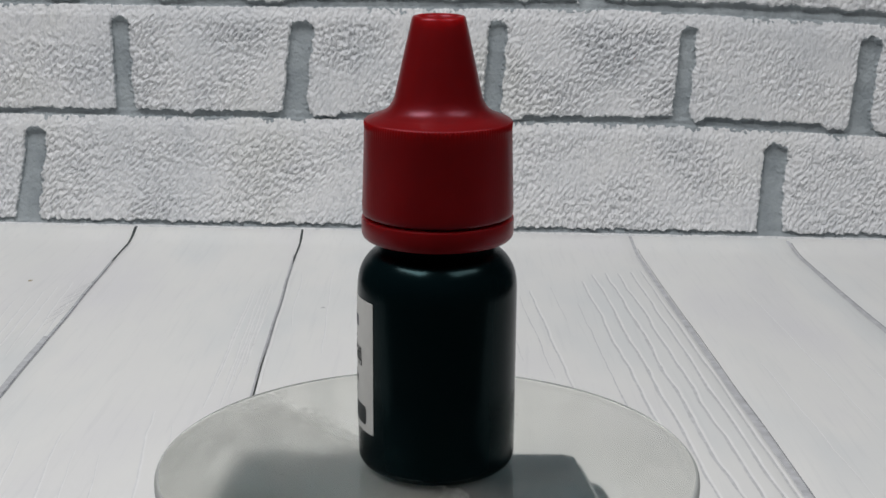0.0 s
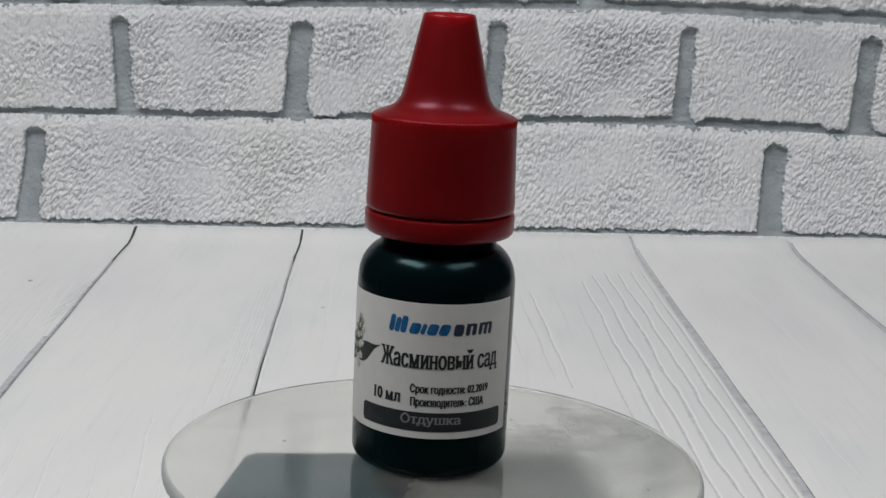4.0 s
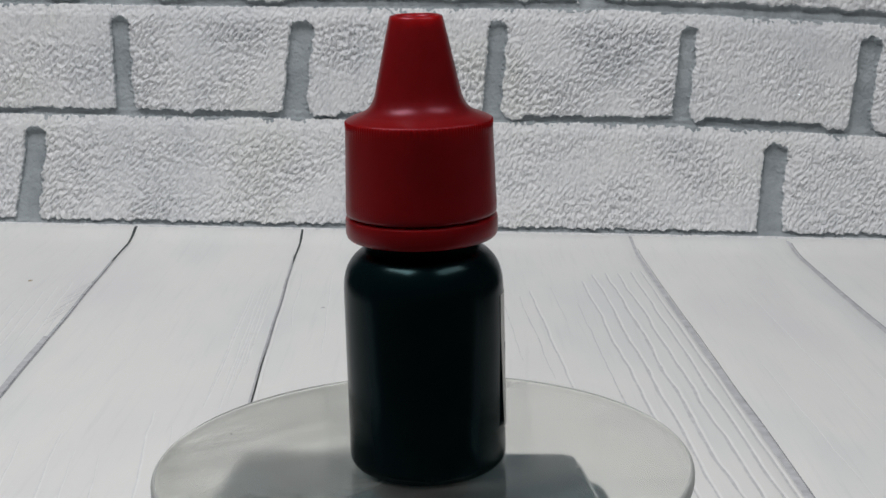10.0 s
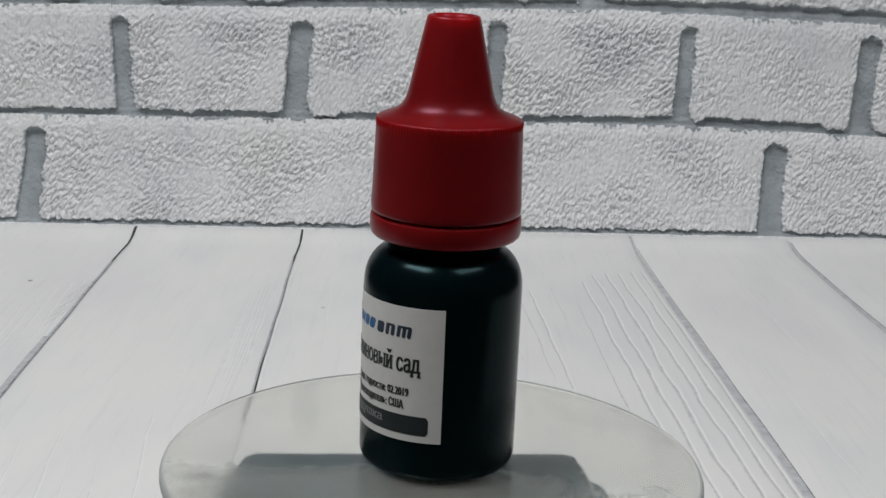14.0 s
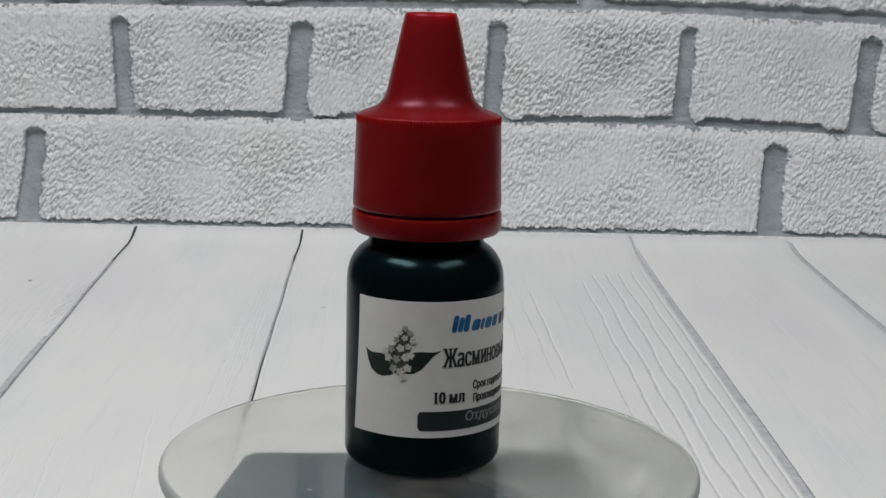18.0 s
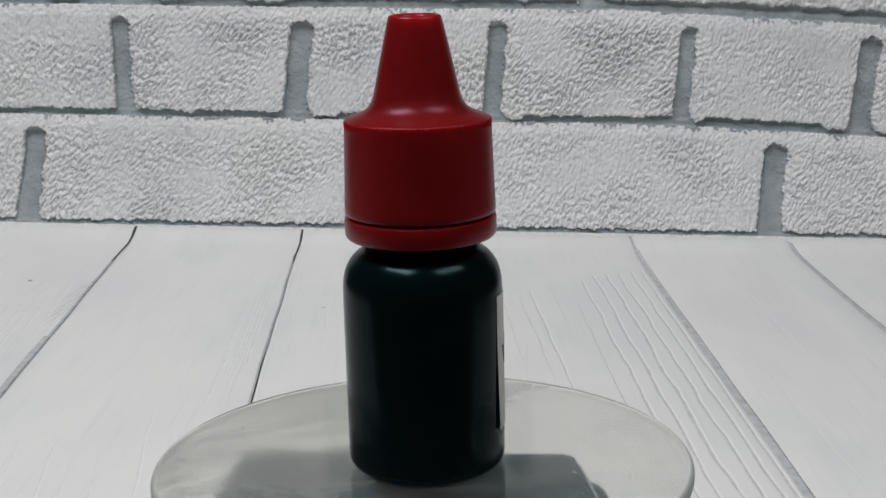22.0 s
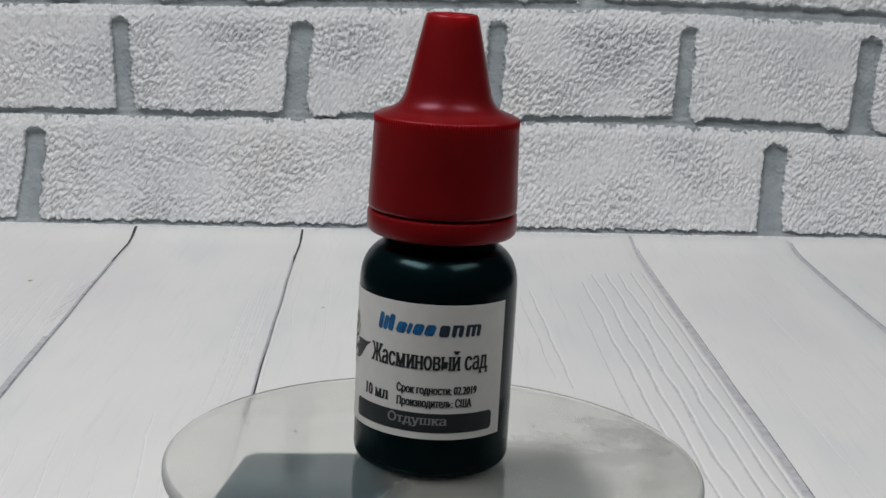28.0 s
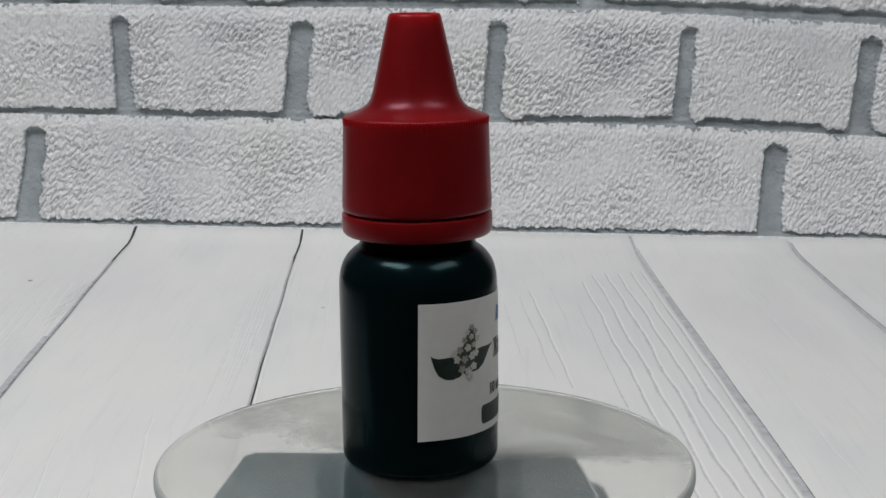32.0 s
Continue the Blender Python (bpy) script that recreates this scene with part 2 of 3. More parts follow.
def band(c, shift, gap0, gap1, w0, w1, material, ground, lift=0.06):
    """A grey stripe that keeps beside a seam, as wide as w0 at its far end and w1 at its near end."""
    bm = bmesh.new()
    n = max(8, int(abs(gap1 - gap0) / 3))
    prev = None
    for i in range(n + 1):
        gap = gap0 + (gap1 - gap0) * i / n
        m = seam_at(c, gap) + shift
        w = (w0 + (w1 - w0) * i / n) * (1 + 0.25 * noise.noise((gap * 0.15, c, shift))) / 2
        und = 0.10 * noise.noise((m * 0.09, gap * 0.02, 4.0))
        pair = [bm.verts.new(on_sheet(m + q * w, gap, lift + und)) for q in (-1, 1)]
        if prev:
            bm.faces.new((prev[1], prev[0], pair[0], pair[1]))
        prev = pair
    return part("seam_line", bm, material, ground)


def ribbon(name, c0, gap0, gap1, width, material, ground, drift=0.0, wave=0.8, seed=0.0, lift=0.17):
    """A printed line that runs along the grain."""
    bm = bmesh.new()
    n = max(8, int(abs(gap1 - gap0) / 3))
    prev = None
    for i in range(n + 1):
        k = i / n
        gap = gap0 + (gap1 - gap0) * k
        c = c0 + drift * k + wave * (noise.noise((gap * 0.035, seed, 0.0)) + 0.35 * noise.noise((gap * 0.12, seed, 3.0)))
        w = 1.65 * width * (0.55 + 0.45 * math.sin(math.pi * min(1, max(0, k)))) * (0.7 + 0.5 * noise.noise((gap * 0.2, seed, 7.0))) / 2
        und = 0.10 * noise.noise((c * 0.09, gap * 0.02, 4.0))
        pair = [bm.verts.new(on_sheet(c + s * max(w, 0.03), gap, lift + und - 0.12)) for s in (-1, 1)]
        if prev:
            bm.faces.new((prev[1], prev[0], pair[0], pair[1]))
        prev = pair
    return part(name, bm, material, ground)


def relief(c, gap0, gap1, width, ground, drift, wave, seed):
    """A faint ridge of the grain: a pale grey line and a near-white one painted beside it as its lit edge."""
    ribbon("grain_line", c, gap0, gap1, width, PALE_GRAIN, ground, drift, wave, seed)
    ribbon("grain_line", c + 1.1 * width, gap0, gap1, width, LIT_EDGE, ground, drift, wave, seed, 0.165)


def ground():
    g = tagged(new("ground"), "whitewashed wooden plank surface with grey seams", "plank floor", kind="structure")
    bm = bmesh.new()
    cs = [-300, -200, -100, -40, 20, 80, 136, 200, 300]
    rows = [[bm.verts.new(on_sheet(c, gap, -0.8)) for c in cs] for gap in GAPS]
    low = [[bm.verts.new(on_sheet(c, gap, -3.5)) for c in cs] for gap in (GAPS[0], GAPS[-1])]
    for p, q in zip(rows, rows[1:]):
        for i in range(len(cs) - 1):
            bm.faces.new((p[i + 1], p[i], q[i], q[i + 1]))
    for i in range(len(cs) - 1):
        bm.faces.new((low[0][i], low[0][i + 1], low[1][i + 1], low[1][i]))
    part("backing", bm, GROOVE, g)
    seams = [(-222, 0.4), (-161, 0.3), (-100.5, 0.1), (-39.9, 0.1), (20.0, 0.02), (79.4, 0.16), (135.4, 0.2), (196, 0.4), (257, 0.4)]
    for (c0, g0), (c1, g1) in zip(seams, seams[1:]):
        plank(c0, c1, g0, g1, g)
    # grain that stands out on the planks: (across, nearest and farthest gap from the wall, width, drift, wave)
    for i, (c, a, b, w, d, v) in enumerate(((54.5, 62, 260, 0.55, 1.5, 0.9), (59.3, 52, 270, 0.6, 1.0, 0.9), (63.6, 50, 280, 0.7, 1.5, 0.9),
                                            (67.8, 50, 280, 0.65, 2.0, 0.9), (72.2, 48, 290, 0.6, 1.5, 0.7), (76.0, 46, 290, 0.45, 0.5, 0.4),
                                            (49.5, 90, 250, 0.3, 2.0, 1.0), (36.5, 75, 172, 0.42, 2.5, 0.8), (33.0, 82, 165, 0.22, 2.0, 0.9),
                                            (27.5, 90, 150, 0.15, 1.0, 0.7), (43.5, 70, 110, 0.15, 1.0, 0.5))):
        ribbon("grain_line", c, a, b, 0.95 * w, GRAIN, g, d, v, i * 3.7)
        # the stronger lines get a painted highlight beside them, so they look embossed
        if w > 0.4:
            ribbon("grain_line", c + 0.65, a, b, 0.9 * w, LIT_EDGE, g, d, v, i * 3.7, 0.165)
    for i in range(9):
        relief(-43.2 - 1.3 * (i % 6) - 0.8 * random.random(), 62 + 24 * random.random() + (40 if i > 5 else 0), 130 + 70 * random.random(), 0.30, g, -1.5 * random.random(), 0.5, 40 + i)
    for i in range(12):
        relief(-104 - 3.1 * i - random.random(), 70 + 6 * i, 140 + 7 * i, 0.34, g, 2.6, 0.7, 80 + i)
    for c, a, b, w, d in ((-93.5, 214, 290, 0.35, 5), (-88, 218, 290, 0.25, 6), (-80.5, 212, 285, 0.3, 6), (-75, 222, 290, 0.2, 6), (-62, 196, 262, 0.35, 5), (-56, 206, 270, 0.2, 5), (-69, 225, 280, 0.2, 5)):
        relief(c, a, b, w, g, d, 0.9, 120 + c)
    for i in range(7):
        relief(90 + 13 * i + 5 * random.random(), 60 + 90 * random.random(), 170 + 90 * random.random(), 0.22, g, 1.0, 0.9, 160 + i)
    for i in range(5):
        relief(-36 + 10 * i, 45 + 40 * random.random(), 110 + 60 * random.random(), 0.22, g, 0.8, 0.8, 190 + i)
    ribbon("fleck", -121.0, 74.0, 76.0, 1.2, FLECK, g, 0.0, 0.0, 3.0)
    ribbon("fleck", -26.9, 100.0, 100.6, 1.2, MID, g, 0.0, 0.0, 4.0)
    # printed stripes beside the seams, pale or dark
    band(79.4, -0.6, 2, 330, 1.1, 2.2, STRIPE, g)
    band(79.4, -1.6, 24, 330, 0.2, 0.25, GRAIN, g, 0.08)
    band(79.4, 0.5, 14, 330, 0.18, 0.36, MID, g, 0.08)
    band(135.4, -0.5, 4, 140, 1.0, 1.9, STRIPE, g)
    band(135.4, 0.45, 6, 140, 0.3, 0.4, MID, g, 0.08)
    band(-100.5, 0.0, 1, 46, 1.0, 0.6, SEAM, g, 0.09)
    band(-100.5, -0.5, 40, 140, 0.4, 0.8, STRIPE, g)
    band(-100.5, -1.0, 136, 330, 1.5, 2.6, STRIPE, g)
    # highlights painted along the right side of two seams
    band(-100.5, 0.75, 1, 60, 0.4, 0.3, LIT_EDGE, g, 0.1)
    band(-39.9, 0.65, 1, 46, 0.45, 0.3, LIT_EDGE, g, 0.1)
    band(-39.9, 0.7, 46, 205, 0.5, 0.8, LIT_EDGE, g, 0.1)
    # short strokes that fray out from the seam
    for i in range(9):
        ribbon("grain_line", -101.2 - 0.2 * (i % 3), 74 + 4.2 * i, 86 + 5.0 * i, 0.22, GRAIN, g, -3.2 - 0.5 * (i % 4), 0.3, 300 + i)
    band(-100.5, 0.15, 46, 330, 0.5, 0.7, MID, g, 0.09)
    band(-39.9, 0.0, 1, 42, 0.85, 0.5, SEAM, g, 0.09)
    band(-39.9, 0.0, 42, 150, 0.5, 0.45, MID, g, 0.09)
    band(-39.9, 0.0, 150, 205, 0.32, 0.36, SEAM, g, 0.09)
    band(-39.9, -0.55, 30, 205, 0.2, 0.5, STRIPE, g)


def lattice(ix, iy, seed):
    """A repeatable angle for each node of a square lattice."""
    k = (ix * 374761393 + iy * 668265263 + seed * 144269504).astype(np.int64) & 0xFFFFFFFF
    k = ((k ^ (k >> 13)) * 1274126177) & 0xFFFFFFFF
    return ((k ^ (k >> 16)) & 0xFFFF) * (2 * math.pi / 65536.0)


def rough(x, y, seed):
    """Smooth gradient noise over arrays, about -0.7 to 0.7."""
    x0, y0 = np.floor(x).astype(np.int64), np.floor(y).astype(np.int64)
    fx, fy = x - x0, y - y0
    u, v = fx ** 3 * (fx * (fx * 6 - 15) + 10), fy ** 3 * (fy * (fy * 6 - 15) + 10)
    corner = []
    for i, j in ((0, 0), (1, 0), (0, 1), (1, 1)):
        g = lattice(x0 + i, y0 + j, seed)
        corner.append(np.cos(g) * (fx - i) + np.sin(g) * (fy - j))
    low, high = corner[0] + u * (corner[1] - corner[0]), corner[2] + u * (corner[3] - corner[2])
    return low + v * (high - low)


def eased(x):
    x = np.clip(x, 0.0, 1.0)
    return x * x * (3 - 2 * x)


# the upper border of each course of bricks, along the wall
def course_top(k, s):
    if k < 0:
        return s * 0.0 + 2.2
    if k == 0:
        return np.where(s < 80, 43.0, 43.0 - 0.042 * (s - 80))
    if k == 1:
        return np.where(s < -60, 82.8, np.where(s < 60, 82.8 + 0.006 * (s + 60), 83.5 - 0.041 * (s - 60)))
    return 122.5 + 40 * (k - 2) - 0.012 * s


# bricks of each course: left edge, right edge at half height, how far the right-hand joint leans, and how rough the brick is
COURSES = [[(-276, -152.1, 5.0, 0.9), (-146.0, -21.5, 1.0, 1.05), (-14.5, 116.8, 2.4, 1.0), (123.6, 252, 1.0, 1.1)],
           [(-240, -182, 1.0, 0.8), (-175, -117.5, -1.0, 0.85), (-112.6, -54.6, 4.4, 1.2), (-47.8, 16.8, 2.8, 1.2), (21.9, 85.0, 2.4, 1.25), (89.4, 148.2, 3.2, 0.7), (154.2, 214, 1.0, 0.9)],
           [(-240, -117, 0.0, 1.0), (-110, 49.5, 1.0, 1.0), (56, 240, 0.0, 1.0)],
           [(-240, -180, 0, 1), (-173, -115, 0, 1), (-108, -48, 0, 1), (-41, 20, 0, 1), (27, 88, 0, 1), (95, 152, 0, 1), (159, 220, 0, 1)]]


def brick_cell(k, left, brick, next_edge, lean_left, seed, step):
    """One rough-cast brick with the joint at its left and the smeared mortar along its top: points, faces, mortar-grey
    faces.
    """
    s0, s1, lean, vigour = brick
    ns, nz = max(4, int((s1 - left) / step)), max(4, int(40.0 / step))
    u, v = np.meshgrid(np.linspace(0, 1, ns + 1), np.linspace(0, 1, nz + 1))
    mid = left + u * (s1 - left)
    low, top = course_top(k - 1, mid), course_top(k, mid)
    tilt = (v - 0.5)
    s = mid + tilt * (lean_left * (1 - u) + lean * u)
    z = low + v * (top - low)
    coarse, fine = rough(s * 0.17, z * 0.17, seed), rough(s * 0.75, z * 0.75, seed + 1)
    el = s - (s0 - 1.2 + tilt * lean_left) + 1.1 * coarse + 1.3 * fine
    el = el - 0.06 * np.maximum(0.0, 7 - (z - low)) ** 2
    er = s1 + tilt * lean - s + 0.5 * coarse + 0.7 * fine + 0.15
    gap = 2.1 if k == 0 else (2.6 if k == 2 else 1.5) + 1.1 * eased((s - 50) / 60)
    bridge = eased((rough(s * 0.06, z * 0.02, seed + 3) - 0.16) * 6) * (0 if k == 0 else 1)
    if seed % 3 != 1:
        bridge = np.maximum(bridge, (0 if k == 0 else 1) * eased(1.4 - np.abs(s - left - 1.0) / 7.0 + coarse))
    eb = z - low - gap + 0.9 * fine + 0.9 * rough(s * 0.3, z * 0.1, seed + 2) + 1.6 * bridge
    # the smear closes the joints above a rounded line
    centre = np.where(u < 0.5, (left + s0) / 2, (s1 + next_edge) / 2)
    away = s - centre - tilt * np.where(u < 0.5, lean_left, lean)
    cover = z - (top - 6.2 - 0.13 * np.minimum(np.abs(away), 6) ** 2) + 0.9 * rough(s * 0.17, z * 0.17, 700 + k) + 1.1 * rough(s * 0.7, z * 0.7, 710 + k)
    closed = eased(cover / 1.3)
    h = np.maximum(eased(el / 4.2), closed) * np.maximum(eased(er / 1.1), closed) * eased(eb / 0.7)
    h = h * (0.72 + 0.28 * eased((top - z - 0.6 + 1.2 * fine) / 4.5)) * (0.35 + 0.65 * eased((top - z + 0.7 * fine) / 1.0))
    bed = 0.24 + 0.16 * eased(1.6 - np.minimum(z - low, top - z) / 1.6) + 0.12 * rough(s * 0.17, z * 0.17, 740)
    if k == 0:
        bed = bed + 0.2 * eased((30 - z) / 20)
    # the slope facing left takes mortar grey too, as painted shade
    left_shade = (np.maximum(el, cover * 1.5) < 2.0 + 1.6 * fine + 1.2 * rough(s * 0.35, z * 0.35, seed + 14)) & (s < s0 + 12)
    ragged = (top - z < 0.9 + 2.8 * fine + 2.0 * coarse) & (rough(s * 0.05, z * 0.01, seed + 15) > -0.12)
    h = np.maximum(h, bed)
    # strokes of a stiff brush in thick paint, slanting across the brick
    turn = radians(70 + 12 * math.sin(seed * 1.7))
    ca, sa = math.cos(turn), math.sin(turn)
    bend = 1.5 * rough(s * 0.06, z * 0.06, seed + 4)
    warp = 0.5 * rough(s * 0.6, z * 0.6, seed + 6)
    across, along = z * ca - s * sa + bend + warp, s * ca + z * sa - warp
    n1 = rough(across * 1.0, along * 0.5, seed + 7)
    n2 = rough(across * 1.85, along * 1.1, seed + 8)
    n3 = rough(s * 0.28, z * 0.28, seed + 9)
    calm = 0.30 + 0.85 * eased(0.55 + 1.3 * rough(s * 0.04, z * 0.06, seed + 10)) * eased((top - z - 2) / 8)
    cast = calm * (0.85 * eased(0.60 + 1.7 * n1) - 0.55 + 0.55 * n2 + 0.25 * n3)
    d = -0.5 + 3.1 * h + CAST * vigour * cast * eased((h - 0.42) * 2.4) + 0.4 * rough(s * 0.05, z * 0.05, 751) * h
    d = d + (1 - h) * 0.25 * rough(s * 0.9, z * 0.9, 752)
    # the wall leans back a little above its foot
    d = d - LEAN * (1 - np.maximum(0.0, 1 - z / 44.0) ** 2)
    mortar_grey = (h < 0.46 + 0.3 * fine + 0.2 * n2) | (h < bed + 0.1) | left_shade | ragged
    x = WALL_S.x * s + WALL_N.x * d
    y = WALL_Y + WALL_S.y * s + WALL_N.y * d
    points = np.stack([x, y, z], axis=-1).reshape(-1, 3) * MM
    i = (np.arange(nz)[:, None] * (ns + 1) + np.arange(ns)[None, :]).ravel()
    faces = np.stack([i, i + 1, i + ns + 2, i + ns + 1], axis=-1)
    corner = mortar_grey.ravel()[faces].sum(axis=1) >= 2
    return points, faces, corner


def patch(name, points, faces, material, parent, label=""):
    """A mesh of the faces given, without the points that they leave out."""
    used, where = np.unique(faces, return_inverse=True)
    me = bpy.data.meshes.new(name)
    me.from_pydata(points[used].tolist(), [], where.reshape(-1, 4).tolist())
    me.materials.append(material)
    me.polygons.foreach_set("use_smooth", [True] * len(me.polygons))
    ob = new(name, me)
    ob.parent = parent
    if label:
        ob["label"] = label
    return ob


CAST, LEAN = 0.9, 6.0


def brick_wall():
    w = tagged(new("wall_back"), "white painted rough brick wall with grey joints", "brick wall", kind="structure")
    pts = []
    for s, d in ((-300, -8), (300, -8), (300, -12), (-300, -12)):
        p = WALL_S * s + Vector((0, WALL_Y, 0)) + WALL_N * d
        pts.append((p.x, p.y))
    part("mortar_bed", prism(pts, 2.2, 190), MORTAR, w)
    for k, row in enumerate(COURSES):
        left, lean_left = row[0][0] - 6.0, 0.0
        for i, brick in enumerate(row):
            seen = k < 2 and brick[1] > -165 and brick[0] < 165
            points, faces, mortar_grey = brick_cell(k, left, brick, row[i + 1][0] if i + 1 < len(row) else brick[1] + 6, lean_left, 97 * k + 13 * i + 5, 0.27 if seen else 0.5 if k == 2 else 1.3)
            patch("brick", points, faces[~mortar_grey], BRICK, w)
            if mortar_grey.any():
                patch("joint_and_slope_shade", points, faces[mortar_grey], MORTAR, w, "grey mortar joint with painted shade on the left brick slope")
            left, lean_left = brick[1], brick[2]
    part("foot_bead", foot_bead(), BRICK, w, "thin pale line where wall and planks meet", sharp=75)


def foot_bead():
    """The narrow pale lip along the foot of the wall."""
    bm = bmesh.new()
    prev = None
    for i in range(241):
        s = -270 + 540 * i / 240
        h = 2.9 + 0.25 * noise.noise((s * 0.2, 0, 3))
        line = []
        for d, z in ((-0.5, h + 0.3), (0.9, h + 0.15), (1.2, h - 0.2), (1.2, 1.0)):
            line.append(bm.verts.new(WALL_S * (s * MM) + Vector((0, WALL_Y * MM, z * MM)) + WALL_N * (d * MM)))
        if prev:
            for k in range(3):
                bm.faces.new((prev[k], prev[k + 1], line[k + 1], line[k]))
        prev = line
    bmesh.ops.reverse_faces(bm, faces=bm.faces)
    return bm


# ---- the turntable ----
DISC_TOP = 30.0
TURN = 12.197


def disc_pose(t):
    """The disc sits a little crooked and off centre on its spindle."""
    return pose(0, 0, 0, 0, 0, 360.0 * t / TURN) @ pose(-0.114 * MM, -0.903 * MM, DISC_TOP * MM) @ pose(0, 0, 0, 2.001) @ pose(0, 0, 0, 0, -0.382)


def bottle_pose(t):
    return disc_pose(t) @ pose(1.33 * MM, 0.366 * MM, 0.0) @ pose(0, 0, 0, 0.213) @ pose(0, 0, 0, 0, 0.077)


def turntable():
    t = tagged(new("turntable"), "small turntable, dusty clear disc on a dark grey base", "turntable")
    outline = [(-29.81, 13.87), (23.45, 15.31), (24.79, 14.38), (26.94, -4.6), (30.33, -32.32), (27.66, -35.4), (-37.0, -36.42), (-39.56, -33.34), (-33.82, -6.66), (-31.25, 12.43)]
    part("base", prism(outline[::-1], 19.0, 24.0, 1.0), BASE, t, "dark grey plastic top of the base")
    # a narrow paler strip along the right edge of the base
    strip_outline = [(23.09, 15.19), (25.14, 14.37), (25.75, 12.84), (27.8, -5.18), (31.07, -32.82), (30.05, -32.82), (26.67, -5.18), (24.52, 13.66), (22.88, 14.47)]
    part("edge_strip", prism(strip_outline[::-1], 18.9, 22.5), EDGE_GREY, t, "pale grey strip along the right edge of the base")
    shell = [(27.0, 16.22), (28.32, 15.72), (29.34, 14.4), (29.95, 12.36), (30.35, 9.52), (32.49, -35.19), (30.45, -38.75), (-36.61, -39.26), (-40.17, -36.21), (-32.34, 14.6), (-30.01, 17.24)]
    part("lower_shell", prism(shell[::-1], 0.0, 19.0, 1.2), BASE, t, "dark grey plastic lower shell")
    part("spindle", lathe([(0, 23.7), (1.5, 23.7), (1.5, 27.7), (1.3, 27.9), (0, 27.9)], 32), ACRYLIC_LOW, t, "clear plastic hub")
    r = 42.64
    profile = [(0, -1.9), (r - 0.5, -1.9), (r - 0.3, -1.9), *arc(r - 0.3, -1.6, 0.3, -90, 0, 4)[1:], *arc(r - 0.9, -0.9, 0.9, 0, 90, 7), (r - 1.1, 0.0), (0, 0.0)]
    profile = [(a, min(b, 0.0)) for a, b in profile]
    disc = part("disc", lathe(profile, 160), ACRYLIC, t, "dusty clear acrylic disc")
    disc.visible_shadow = False
    disc.data.materials.append(ACRYLIC_LOW)
    disc.data.materials.append(RIM)
    for face in disc.data.polygons:
        face.material_index = 0 if face.normal.z > 0.99 else 2 if face.normal.z > -0.6 else 1
    bm = bmesh.new()
    top, low = [], []
    rings = []
    for k in range(48):
        a = 2 * math.pi * k / 48
        rings.append([(q * math.cos(a), q * math.sin(a)) for q in (3.6, 14, 24, 32, 38, 42.5)])
    for z, store in ((-1.96, top), (-2.04, low)):
        for line in rings:
            store.append([bm.verts.new((x * MM, y * MM, z * MM)) for x, y in line])
    for k in range(48):
        n = (k + 1) % 48
        for i in range(5):
            bm.faces.new((top[k][i], top[k][i + 1], top[n][i + 1], top[n][i]))
            bm.faces.new((low[k][i + 1], low[k][i], low[n][i], low[n][i + 1]))
    film = part("film", bm, FILM, disc, "frosted film under the disc")
    film.visible_shadow = False
    specks = bmesh.new()
    rng = random.Random(5)
    for _ in range(17):
        a, rr = rng.uniform(0, 6.283), 40 * math.sqrt(rng.random())
        if rr < 14:
            continue
        size, turn = rng.uniform(0.10, 0.30), rng.uniform(0, 3.14)
        stretch = rng.uniform(1, 2.4)
        ring = []
        for k in range(7):
            b = k * 6.283 / 7
            x, y = size * stretch * math.cos(b) * rng.uniform(0.7, 1.1), size * math.sin(b) * rng.uniform(0.6, 1.1)
            ring.append(specks.verts.new(((rr * math.cos(a) + x * math.cos(turn) - y * math.sin(turn)) * MM, (rr * math.sin(a) + x * math.sin(turn) + y * math.cos(turn)) * MM, 0.03 * MM)))
        specks.faces.new(ring)
    tagged(part("dust", specks, SPECK, disc, "grey specks of dust"), kind="stuff")
    return t, disc


# ---- the bottle ----
BODY_R = 12.25


def label_r(a, z):
    """The label's radius; its end has come loose at the bottom."""
    loose = max(0.0, (64 - a) / 20) ** 1.5 * max(0.0, (21 - z) / 14)
    return BODY_R + 0.10 + 0.42 * loose


def on_label(a, z, lift=0.0):
    r = label_r(a, z) + lift
    return Vector((r * math.cos(radians(a)) * MM, r * math.sin(radians(a)) * MM, z * MM))


def label_sheet():
    bm = bmesh.new()
    na, nz = 110, 14
    faces = []
    for lift in (0.0, -0.07):
        faces.append([])
        for j in range(nz + 1):
            z = 6.85 + 20.93 * j / nz
            faces[-1].append([bm.verts.new(on_label(44.9 + 1.6 * j / nz + (219.2 - 44.9 - 1.6 * j / nz) * i / na, z, lift)) for i in range(na + 1)])
    out, inn = faces
    for j in range(nz):
        for i in range(na):
            bm.faces.new((out[j][i], out[j][i + 1], out[j + 1][i + 1], out[j + 1][i]))
            bm.faces.new((inn[j][i + 1], inn[j][i], inn[j + 1][i], inn[j + 1][i + 1]))
    edge = lambda l: l[0] + [r[-1] for r in l[1:]] + l[-1][-2::-1] + [r[0] for r in l[-2:0:-1]]
    eo, ei = edge(out), edge(inn)
    for k in range(len(eo)):
        n = (k + 1) % len(eo)
        bm.faces.new((eo[n], eo[k], ei[k], ei[n]))
    return bm


